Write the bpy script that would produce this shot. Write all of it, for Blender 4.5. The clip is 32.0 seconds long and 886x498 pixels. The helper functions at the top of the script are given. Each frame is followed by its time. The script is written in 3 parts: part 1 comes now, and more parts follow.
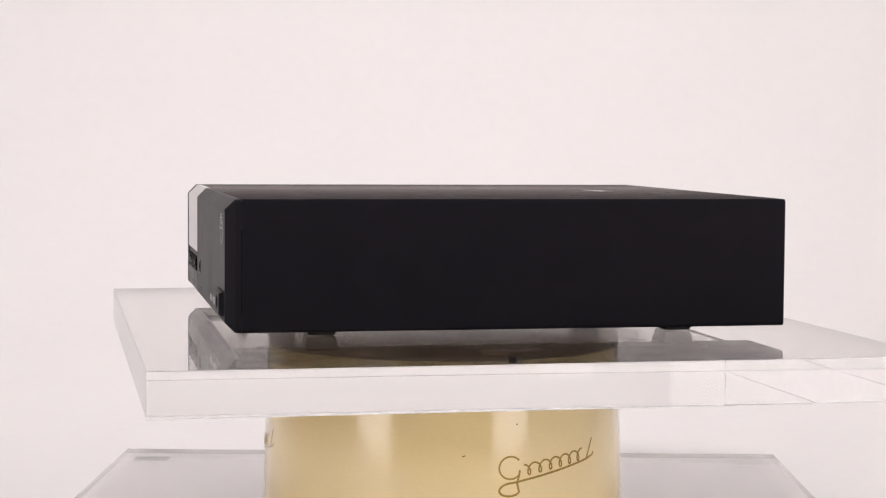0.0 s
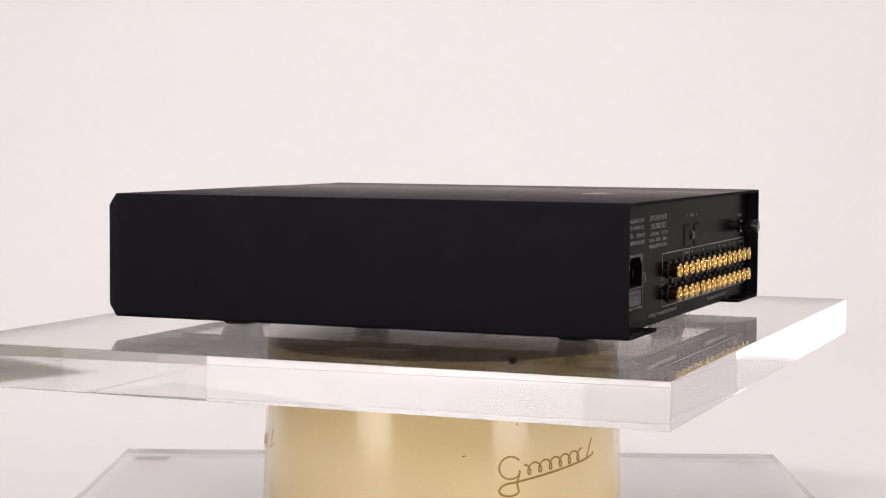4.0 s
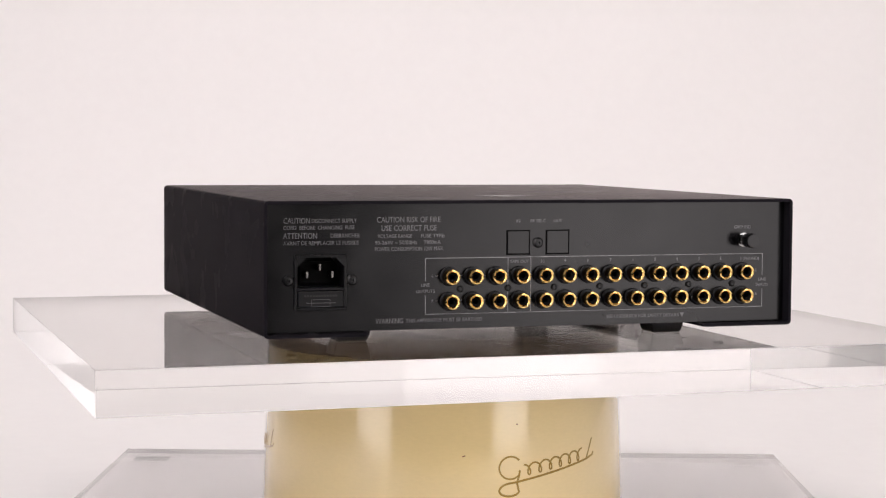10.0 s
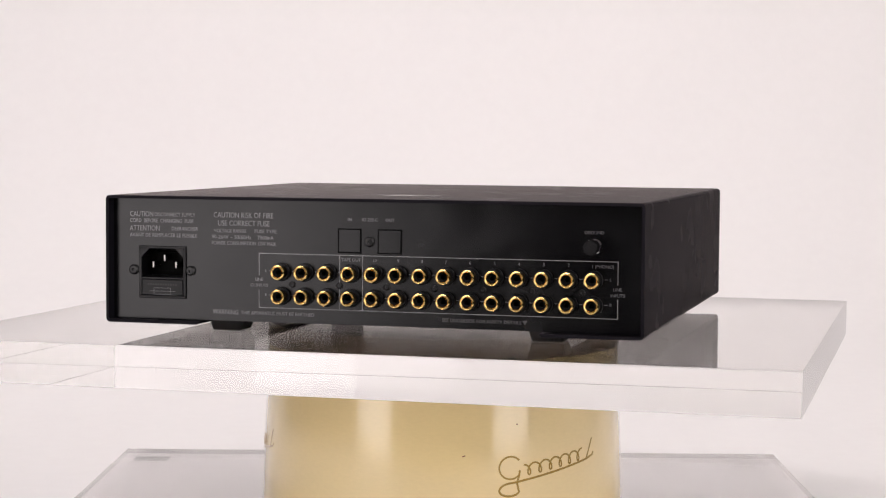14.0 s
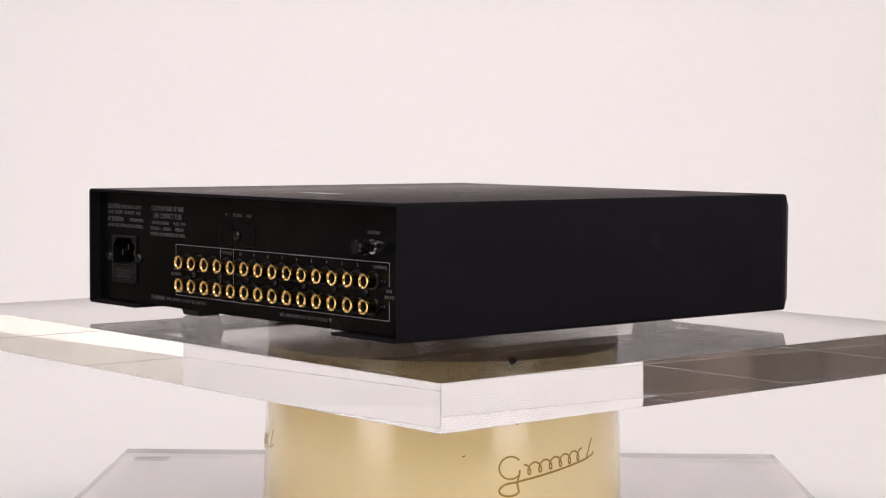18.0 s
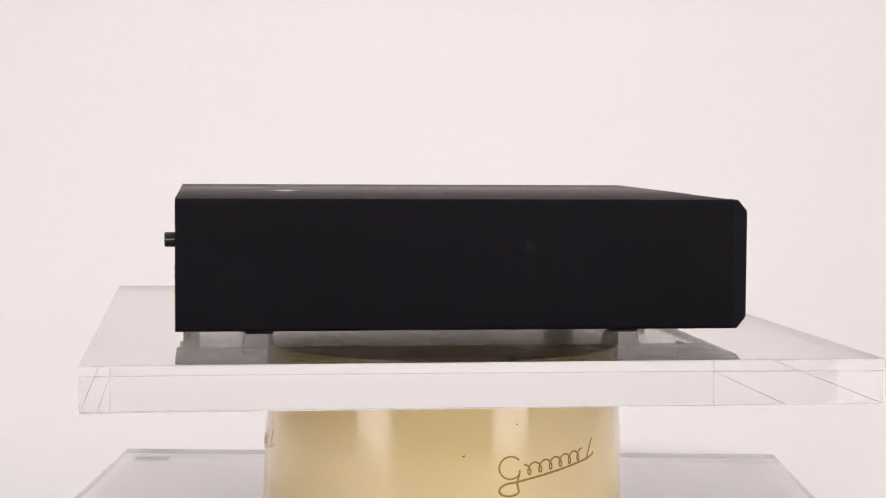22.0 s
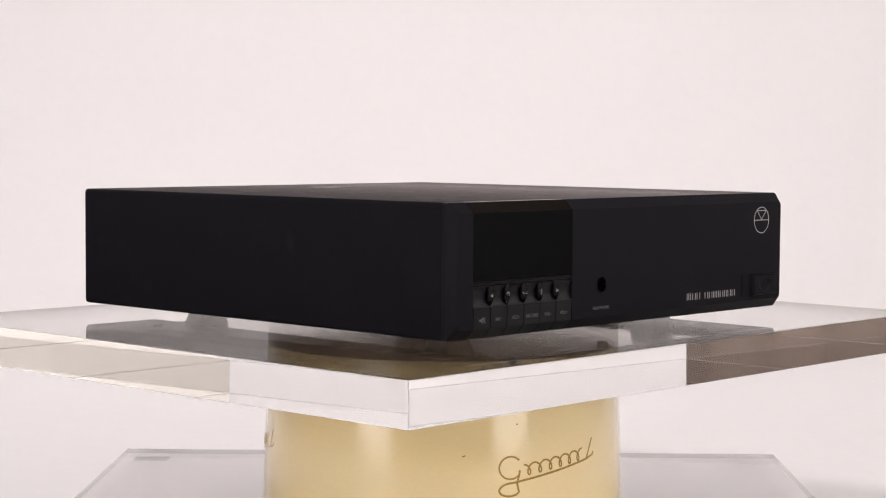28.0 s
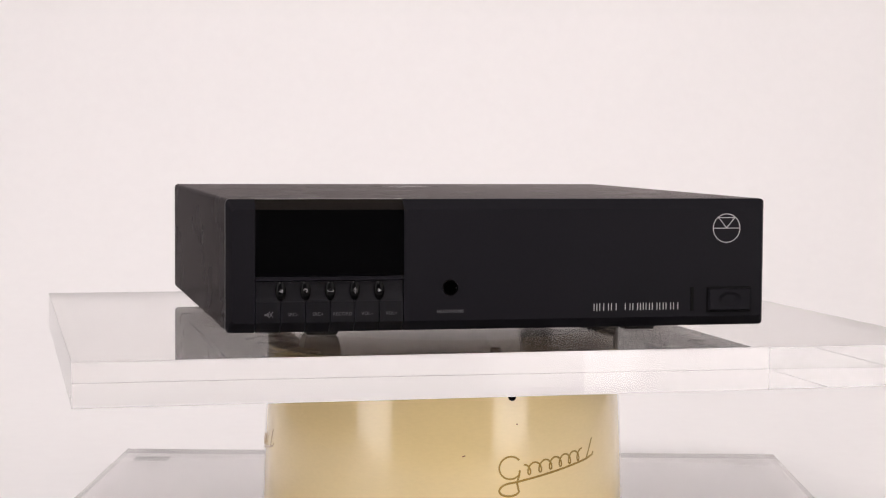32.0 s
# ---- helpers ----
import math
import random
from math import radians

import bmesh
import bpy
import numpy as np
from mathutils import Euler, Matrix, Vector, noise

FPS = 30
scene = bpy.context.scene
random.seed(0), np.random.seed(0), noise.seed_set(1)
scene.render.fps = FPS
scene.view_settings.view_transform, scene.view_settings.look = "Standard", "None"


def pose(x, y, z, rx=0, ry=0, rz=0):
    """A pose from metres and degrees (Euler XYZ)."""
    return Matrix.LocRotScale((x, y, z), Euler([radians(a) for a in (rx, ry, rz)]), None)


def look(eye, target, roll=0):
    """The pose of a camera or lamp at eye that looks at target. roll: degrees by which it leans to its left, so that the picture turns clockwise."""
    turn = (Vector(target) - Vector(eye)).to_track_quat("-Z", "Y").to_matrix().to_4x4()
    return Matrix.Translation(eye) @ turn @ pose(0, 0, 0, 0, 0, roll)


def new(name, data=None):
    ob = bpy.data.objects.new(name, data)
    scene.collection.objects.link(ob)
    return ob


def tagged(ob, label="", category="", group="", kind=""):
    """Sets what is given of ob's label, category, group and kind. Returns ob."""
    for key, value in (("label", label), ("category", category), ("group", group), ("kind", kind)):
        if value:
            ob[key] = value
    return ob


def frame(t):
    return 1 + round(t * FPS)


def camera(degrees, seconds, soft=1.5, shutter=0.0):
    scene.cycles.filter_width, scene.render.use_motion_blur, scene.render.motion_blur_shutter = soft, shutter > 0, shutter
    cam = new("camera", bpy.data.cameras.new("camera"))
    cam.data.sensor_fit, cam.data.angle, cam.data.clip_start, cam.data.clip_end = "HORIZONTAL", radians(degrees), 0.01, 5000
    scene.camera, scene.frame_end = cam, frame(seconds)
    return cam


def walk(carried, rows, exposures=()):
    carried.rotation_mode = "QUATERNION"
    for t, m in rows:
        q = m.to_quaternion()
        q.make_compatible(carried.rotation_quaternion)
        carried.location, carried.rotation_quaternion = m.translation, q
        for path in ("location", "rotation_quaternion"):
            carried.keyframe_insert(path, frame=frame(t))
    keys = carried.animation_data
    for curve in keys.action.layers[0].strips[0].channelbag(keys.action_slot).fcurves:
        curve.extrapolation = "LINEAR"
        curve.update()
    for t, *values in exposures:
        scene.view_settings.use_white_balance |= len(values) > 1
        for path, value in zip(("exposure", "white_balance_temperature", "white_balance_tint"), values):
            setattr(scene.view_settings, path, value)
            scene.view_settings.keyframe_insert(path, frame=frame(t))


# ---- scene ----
cam = camera(27.05, 32.0, soft=1.2)
HERE = (pose(0, -1.2064, 1.0239, 0, 0, 0.0476) @ pose(0, 0, 0, -3.474) @ pose(0, 0, 0, 0, -0.3697) @ pose(0, 0, 0, 90))
walk(cam, [(0.0, HERE), (32.0, HERE)], exposures=[(0.0, 0.03), (32.0, 0.03)])

# heights of the display stand, all above the studio floor
TABLE = 0.75
PLATE = TABLE + 0.025          # top of the lower acrylic plate
BOARD = 0.882                  # underside of the turning acrylic board
TOP = 0.9065                   # its upper face, on which the amplifier stands
LID = 0.0823                   # the amplifier's lid above that face

# turn of the display board, in degrees, second by second
TURN = [(0, 280.31), (1, 271.85), (2, 263.41), (3, 254.99), (6, 229.91), (7, 221.64), (8, 213.39), (9, 205.13), (10, 196.85), (11, 188.46), (12, 180.00), (13, 171.53), (14, 163.10), (17, 138.07), (18, 129.68), (19, 121.24), (20, 112.79), (21, 104.36), (22, 95.96), (23, 87.58), (24, 79.21), (25, 70.80), (28, 45.59), (29, 37.19), (30, 28.76), (31, 20.35), (32, 11.94)]

# ---- light ----
world = bpy.data.worlds.new("studio")
scene.world = world
world.use_nodes = True
world.node_tree.nodes["Background"].inputs[0].default_value = (1.0, 0.97, 0.96, 1)
world.node_tree.nodes["Background"].inputs[1].default_value = 0.05


def area_lamp(name, eye, target, width, height, watts, colour=(1.0, 0.957, 0.968)):
    data = bpy.data.lights.new(name, "AREA")
    data.shape, data.size, data.size_y = "RECTANGLE", width, height
    data.energy, data.color = watts, colour
    ob = new(name, data)
    ob.matrix_world = look(eye, target)
    return ob


KEY = 2.8                      # glow of each softbox front
# Unseen overhead lamps, added to brighten the paper and the column's front.
area_lamp("overhead_fill", (0, 0.85, 2.74), (0, 0.75, 0), 1.5, 0.8, 13.3)
area_lamp("overhead_fill", (-0.6, -1.45, 2.74), (0, -0.2, 0.8), 1.6, 0.7, 49, (1.0, 0.925, 0.935))
area_lamp("backdrop_light", (-1.75, 0.35, 1.95), (0.2, 2.2, 0.9), 0.3, 1.2, 1.0)
area_lamp("backdrop_light", (1.75, 0.35, 1.95), (-0.2, 2.2, 0.9), 0.3, 1.2, 3.0)

# Unseen lamps added to brighten the side walls that show through the acrylic.
area_lamp("side_wall_fill", (-1.9, 1.35, 2.7), (-2.4, 1.4, 0.9), 0.3, 0.9, 8)
area_lamp("side_wall_fill", (1.9, -0.6, 2.7), (2.4, -0.6, 2.4), 0.3, 3.4, 60)

# ---- materials ----


def material(name, colour, rough=0.5, metal=0.0, grain=0.0, scale=200.0, rough_var=0.0, bump=0.0, stretch=(1, 1, 1), **extra):
    """A principled surface with fine grain and broader wear in its colour, gloss and relief."""
    m = bpy.data.materials.new(name)
    m.use_nodes = True
    nodes, links = m.node_tree.nodes, m.node_tree.links
    b = nodes["Principled BSDF"]
    b.inputs["Base Color"].default_value = (*colour, 1)
    b.inputs["Roughness"].default_value = rough
    b.inputs["Metallic"].default_value = metal
    for key, value in extra.items():
        b.inputs[key.replace("_", " ")].default_value = value
    if grain or rough_var or bump:
        at = nodes.new("ShaderNodeTexCoord")
        mp = nodes.new("ShaderNodeMapping")
        mp.inputs["Scale"].default_value = stretch
        links.new(at.outputs["Object"], mp.inputs["Vector"])
        fine, broad = nodes.new("ShaderNodeTexNoise"), nodes.new("ShaderNodeTexNoise")
        fine.inputs["Scale"].default_value, fine.inputs["Detail"].default_value = scale, 4
        broad.inputs["Scale"].default_value, broad.inputs["Detail"].default_value = scale / 40, 5
        for n in (fine, broad):
            links.new(mp.outputs["Vector"], n.inputs["Vector"])
        if grain:
            add = nodes.new("ShaderNodeMath")
            add.operation = "ADD"
            links.new(fine.outputs["Fac"], add.inputs[0])
            links.new(broad.outputs["Fac"], add.inputs[1])
            ramp = nodes.new("ShaderNodeMapRange")
            ramp.inputs["From Min"].default_value, ramp.inputs["From Max"].default_value = 0.6, 1.4
            ramp.inputs["To Min"].default_value, ramp.inputs["To Max"].default_value = 1 - grain, 1 + grain
            links.new(add.outputs[0], ramp.inputs["Value"])
            mix = nodes.new("ShaderNodeVectorMath")
            mix.operation = "SCALE"
            mix.inputs[0].default_value = colour
            links.new(ramp.outputs["Result"], mix.inputs["Scale"])
            links.new(mix.outputs["Vector"], b.inputs["Base Color"])
        if rough_var:
            r = nodes.new("ShaderNodeMapRange")
            r.inputs["From Min"].default_value, r.inputs["From Max"].default_value = 0.3, 0.7
            r.inputs["To Min"].default_value, r.inputs["To Max"].default_value = max(rough - rough_var, 0), rough + rough_var
            links.new(broad.outputs["Fac"], r.inputs["Value"])
            links.new(r.outputs["Result"], b.inputs["Roughness"])
        if bump:
            bp = nodes.new("ShaderNodeBump")
            bp.inputs["Strength"].default_value, bp.inputs["Distance"].default_value = bump, 0.0004
            links.new(fine.outputs["Fac"], bp.inputs["Height"])
            links.new(bp.outputs["Normal"], b.inputs["Normal"])
    return m


def glowing(name, colour, strength, rim):
    m = bpy.data.materials.new(name)
    m.use_nodes = True
    nodes, links = m.node_tree.nodes, m.node_tree.links
    e = nodes.new("ShaderNodeEmission")
    e.inputs["Color"].default_value = (*colour, 1)
    # the fabric glows less towards its two long rims, away from the tube behind it
    at, cut, square, fall = nodes.new("ShaderNodeTexCoord"), nodes.new("ShaderNodeSeparateXYZ"), nodes.new("ShaderNodeMath"), nodes.new("ShaderNodeMapRange")
    square.operation = "POWER"
    square.inputs[1].default_value = 2
    fall.inputs["From Max"].default_value = rim ** 2
    fall.inputs["To Min"].default_value, fall.inputs["To Max"].default_value = strength * 1.2, strength * 0.58
    links.new(at.outputs["Object"], cut.inputs[0])
    links.new(cut.outputs["X"], square.inputs[0])
    links.new(square.outputs[0], fall.inputs["Value"])
    links.new(fall.outputs["Result"], e.inputs["Strength"])
    links.new(e.outputs[0], nodes["Material Output"].inputs["Surface"])
    return m


ACRYLIC = material("clear_acrylic", (0.75, 0.735, 0.725), 0.0, IOR=1.5, Transmission_Weight=1.0)
PLATE_ACRYLIC = material("clear_plate_acrylic", (0.95, 0.93, 0.935), 0.0, IOR=1.49, Transmission_Weight=1.0)
EDGE = material("polished_acrylic_edge", (1.0, 0.995, 0.99), 0.032, IOR=1.5, Transmission_Weight=1.0)
FROST = material("frosted_acrylic_chamfer", (0.97, 0.965, 0.96), 0.55, IOR=1.5, Transmission_Weight=1.0)
FACE = material("black_satin_fascia", (0.0122, 0.0116, 0.0140), 0.34, Specular_IOR_Level=0.022, grain=0.10, scale=900, rough_var=0.03, bump=0.04)


def satin(name, colour, gloss, graze, rough, scale, tint=(1, 1, 1)):
    """Dull dark paint under a thin uneven sheen: a constant part, and one that grows at low angles."""
    m = material(name, colour, 0.9, Specular_IOR_Level=0.0, grain=0.08, scale=scale)
    nodes, links = m.node_tree.nodes, m.node_tree.links
    shine, both, at, cloud, r, k = (nodes.new("ShaderNode" + n) for n in ("BsdfGlossy", "AddShader", "TexCoord", "TexNoise", "MapRange", "MapRange"))
    rise, add, hue = nodes.new("ShaderNodeFresnel"), nodes.new("ShaderNodeMath"), nodes.new("ShaderNodeVectorMath")
    cloud.inputs["Scale"].default_value, cloud.inputs["Detail"].default_value, cloud.inputs["Distortion"].default_value = 24, 4, 0.6
    for n, lo, hi in ((r, rough - 0.05, rough + 0.05), (k, gloss * 0.82, gloss * 1.18)):
        n.inputs["From Min"].default_value, n.inputs["From Max"].default_value = 0.3, 0.7
        n.inputs["To Min"].default_value, n.inputs["To Max"].default_value = lo, hi
        links.new(cloud.outputs["Fac"], n.inputs["Value"])
    rise.inputs["IOR"].default_value = 1.04
    add.operation, hue.operation = "MULTIPLY_ADD", "SCALE"
    add.inputs[1].default_value = graze
    hue.inputs[0].default_value = tint
    links.new(rise.outputs[0], add.inputs[0])
    links.new(k.outputs["Result"], add.inputs[2])
    links.new(add.outputs[0], hue.inputs["Scale"])
    links.new(at.outputs["Object"], cloud.inputs["Vector"])
    links.new(r.outputs["Result"], shine.inputs["Roughness"])
    links.new(hue.outputs["Vector"], shine.inputs["Color"])
    links.new(nodes["Principled BSDF"].outputs[0], both.inputs[0])
    links.new(shine.outputs[0], both.inputs[1])
    links.new(both.outputs[0], nodes["Material Output"].inputs["Surface"])
    return m


PAINT = satin("black_powder_paint", (0.0112, 0.0104, 0.0130), 0.0006, 0.27, 0.25, 900, (1.0, 0.92, 0.90))
BACK = satin("black_satin_back_panel", (0.0024, 0.0023, 0.0028), 0.028, 0.6, 0.23, 600)
GLOSS = material("black_display_acrylic", (0.001, 0.001, 0.0012), 0.032, IOR=2.1)
RUBBER = material("black_rubber", (0.022, 0.021, 0.021), 0.7, grain=0.2, scale=700, bump=0.2)
PLASTIC = material("black_moulded_plastic", (0.0045, 0.0045, 0.005), 0.34, Specular_IOR_Level=0.25, rough_var=0.05, scale=500)
OVAL = material("black_oval_key", (0.0015, 0.0015, 0.0018), 0.2, Specular_IOR_Level=0.08)
VOID = material("deep_black", (0.0006, 0.0006, 0.0006), 0.9, Specular_IOR_Level=0.0)
PIT = material("socket_black", (0.002, 0.002, 0.002), 0.7, Specular_IOR_Level=0.1)
GOLD = material("gold_plating", (0.90, 0.63, 0.235), 0.2, 1.0, rough_var=0.05, scale=800)
KEYCAP = material("black_key_plastic", (0.0092, 0.0088, 0.0106), 0.36, Specular_IOR_Level=0.14, grain=0.12, scale=900, rough_var=0.04, bump=0.03)
# The barrels are gold too; the dark they mirror is put into this colour.
DARK_GOLD = material("shaded_gold_barrel", (0.075, 0.042, 0.011), 0.35, 1.0, rough_var=0.06, scale=800)
CHROME = material("bright_metal", (0.34, 0.34, 0.34), 0.09, 1.0)
PIN = material("dull_nickel", (0.30, 0.29, 0.28), 0.25, 1.0)
STEEL = material("blackened_steel", (0.006, 0.006, 0.0065), 0.3, 0.0, Specular_IOR_Level=0.35, rough_var=0.08, scale=700)
PRINT = material("grey_print", (0.09, 0.088, 0.094), 0.3, Specular_IOR_Level=1.0)
LINE = material("grey_line_print", (0.19, 0.187, 0.195), 0.35, Specular_IOR_Level=0.8)
PALE = material("pale_print", (0.46, 0.455, 0.46), 0.5)


def soft_patch(name, colour, rough, most):
    """A patch that fades out from its middle, broken up by grain."""
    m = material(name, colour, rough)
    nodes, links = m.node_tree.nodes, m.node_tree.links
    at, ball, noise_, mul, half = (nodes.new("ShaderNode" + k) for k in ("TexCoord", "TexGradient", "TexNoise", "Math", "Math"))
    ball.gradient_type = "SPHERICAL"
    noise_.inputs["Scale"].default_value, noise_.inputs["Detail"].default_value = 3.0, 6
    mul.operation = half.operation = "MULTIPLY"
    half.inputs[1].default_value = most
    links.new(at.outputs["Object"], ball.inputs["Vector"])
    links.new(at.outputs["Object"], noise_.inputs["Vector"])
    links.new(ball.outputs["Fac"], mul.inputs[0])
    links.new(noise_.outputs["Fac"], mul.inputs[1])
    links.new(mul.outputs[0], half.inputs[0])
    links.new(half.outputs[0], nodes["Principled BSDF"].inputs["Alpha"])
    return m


LID_PATCH = soft_patch("pale_lid_patch", (0.62, 0.59, 0.57), 0.25, 1.9)
RUB = soft_patch("dusty_rub", (0.12, 0.12, 0.13), 0.6, 0.2)
CREAM = material("cream_lacquered_brass", (0.985, 0.78, 0.385), 0.25, 0.0, grain=0.03, scale=260, stretch=(1, 1, 3), Coat_Weight=1.0, Coat_Roughness=0.08, Coat_IOR=1.62)
DRUM_TOP = material("dull_brown_drum_top", (0.24, 0.175, 0.115), 0.45, 0.3, grain=0.25, scale=120)
PLATTER = material("spun_brass", (0.66, 0.59, 0.48), 0.14, 1.0, grain=0.12, scale=90, rough_var=0.06)
ZINC = material("zinc_plated_steel", (0.50, 0.475, 0.46), 0.14, 1.0, grain=0.12, scale=120, rough_var=0.06)
ETCH = material("dark_gold_script", (0.36, 0.22, 0.035), 0.32, 0.5, grain=0.2, scale=300)
RUST = material("reddish_fleck", (0.25, 0.07, 0.03), 0.6)
WHITE = material("white_seamless_paper", (0.86, 0.84, 0.835), 0.75, grain=0.015, scale=60)
WALL = material("pale_grey_paint", (0.78, 0.77, 0.76), 0.6, grain=0.05, scale=40)
DARK = material("dark_grey_matt", (0.016, 0.0155, 0.0165), 0.8, grain=0.2, scale=60)
BROWN = material("brown_wood_panel", (0.26, 0.19, 0.15), 0.45, grain=0.5, scale=60, stretch=(1, 4.0, 0.7))
# boards of the panelled wall differ in tone from one to the next
nodes, links = BROWN.node_tree.nodes, BROWN.node_tree.links
info, tone, tint = nodes.new("ShaderNodeObjectInfo"), nodes.new("ShaderNodeMapRange"), nodes.new("ShaderNodeVectorMath")
tone.inputs["To Min"].default_value, tone.inputs["To Max"].default_value = 0.45, 1.6
tint.operation = "SCALE"
links.new(info.outputs["Random"], tone.inputs["Value"])
links.new(nodes["Principled BSDF"].inputs["Base Color"].links[0].from_socket, tint.inputs[0])
links.new(tone.outputs["Result"], tint.inputs["Scale"])
links.new(tint.outputs["Vector"], nodes["Principled BSDF"].inputs["Base Color"])
CLOTH = material("grey_curtain_cloth", (0.70, 0.69, 0.67), 0.9, grain=0.42, scale=280, stretch=(1, 1.6, 0.8))
BEIGE = material("beige_painted_wall", (0.80, 0.755, 0.69), 0.6, grain=0.05, scale=40)
SOFFIT = material("brown_ceiling_board", (0.10, 0.08, 0.066), 0.6, grain=0.2, scale=40)
FLOOR = material("grey_concrete_floor", (0.22, 0.21, 0.20), 0.5, grain=0.2, scale=50)
SHELL = material("softbox_fabric", (0.02, 0.02, 0.02), 0.7)
LIT = glowing("softbox_diffuser", (1.0, 0.925, 0.93), KEY, 0.333)

# ---- mesh tools ----


def shape(bm, name="mesh", mat=None, smooth=False):
    bmesh.ops.recalc_face_normals(bm, faces=bm.faces)
    me = bpy.data.meshes.new(name)
    bm.to_mesh(me)
    bm.free()
    if mat:
        me.materials.append(mat)
    if smooth:
        for f in me.polygons:
            f.use_smooth = True
        me.set_sharp_from_angle(angle=radians(35))
    return me


def part(name, bm, mat, parent, label="", smooth=False, at=None):
    """One mesh object under a thing or a part. bm may be a ready mesh."""
    me = bm if isinstance(bm, bpy.types.Mesh) else shape(bm, name, mat, smooth)
    ob = new(name, me)
    ob.parent = parent
    if at is not None:
        ob.matrix_basis = at
    if label:
        ob["label"] = label
    return ob


def thing(name, label, category, at=None, group="", kind="", mesh=None):
    ob = new(name, mesh)
    if mesh is None:
        ob.empty_display_size = 0.05
    if at is not None:
        ob.matrix_basis = at
    return tagged(ob, label, category, group, kind)


def box(x0, x1, y0, y1, z0, z1, bevel=0.0, segments=2, bm=None):
    own = bmesh.new()
    v = [own.verts.new((x, y, z)) for x in (x0, x1) for y in (y0, y1) for z in (z0, z1)]
    for q in ((0, 1, 3, 2), (4, 6, 7, 5), (0, 4, 5, 1), (2, 3, 7, 6), (0, 2, 6, 4), (1, 5, 7, 3)):
        own.faces.new([v[i] for i in q])
    if bevel:
        bmesh.ops.bevel(own, geom=list(own.edges), offset=bevel, segments=segments, affect="EDGES", profile=0.6)
    if bm is None:
        return own
    me = bpy.data.meshes.new("tmp")
    own.to_mesh(me)
    own.free()
    bm.from_mesh(me)
    bpy.data.meshes.remove(me)
    return bm


def hull(points):
    bm = bmesh.new()
    for q in points:
        bm.verts.new(q)
    res = bmesh.ops.convex_hull(bm, input=bm.verts)
    loose = [v for v in bm.verts if not v.link_faces]
    bmesh.ops.delete(bm, geom=loose, context="VERTS")
    bmesh.ops.dissolve_limit(bm, angle_limit=radians(1), verts=bm.verts, edges=bm.edges)
    return bm


def prism(outline, y0, y1, bm=None):
    """An outline in x, z drawn out along y."""
    bm = bm or bmesh.new()
    a = [bm.verts.new((x, y0, z)) for x, z in outline]
    b = [bm.verts.new((x, y1, z)) for x, z in outline]
    n = len(a)
    bm.faces.new(a), bm.faces.new(b[::-1])
    for i in range(n):
        bm.faces.new((a[i], b[i], b[(i + 1) % n], a[(i + 1) % n]))
    return bm


def lathe(profile, sides=48, axis="z", bm=None):
    """Profile points (radius, height) turned about an axis; radius 0 closes the end."""
    bm = bm or bmesh.new()
    rings = []
    for r, h in profile:
        ring = []
        for k in range(1 if r == 0 else sides):
            a = 2 * math.pi * k / sides
            p = (r * math.cos(a), r * math.sin(a), h)
            if axis == "y":
                p = (p[0], h, p[1])
            ring.append(bm.verts.new(p))
        rings.append(ring)
    for a, b in zip(rings, rings[1:]):
        for k in range(sides):
            q = [a[k % len(a)], a[(k + 1) % len(a)], b[(k + 1) % len(b)], b[k % len(b)]]
            q = list(dict.fromkeys(q))
            if len(q) > 2:
                bm.faces.new(q)
    return bm


def arc(cx, cz, r, a0, a1, n=6):
    return [(cx + r * math.cos(radians(a0 + (a1 - a0) * k / n)), cz + r * math.sin(radians(a0 + (a1 - a0) * k / n))) for k in range(n + 1)]


def lettering(words, size, spacing=1.0, depth=0.00004, align="LEFT"):
    """A mesh of words in the built-in font, lying in x, y with its foot on y = 0; size is the height of capitals."""
    data = bpy.data.curves.new("lettering", "FONT")
    data.body, data.size, data.extrude, data.space_character = words, size / 0.69, depth, spacing
    data.align_x, data.resolution_u = align, 3
    ob = bpy.data.objects.new("lettering", data)
    scene.collection.objects.link(ob)
    bpy.context.view_layer.update()
    me = bpy.data.meshes.new_from_object(ob.evaluated_get(bpy.context.evaluated_depsgraph_get()))
    bpy.data.objects.remove(ob)
    bpy.data.curves.remove(data)
    return me


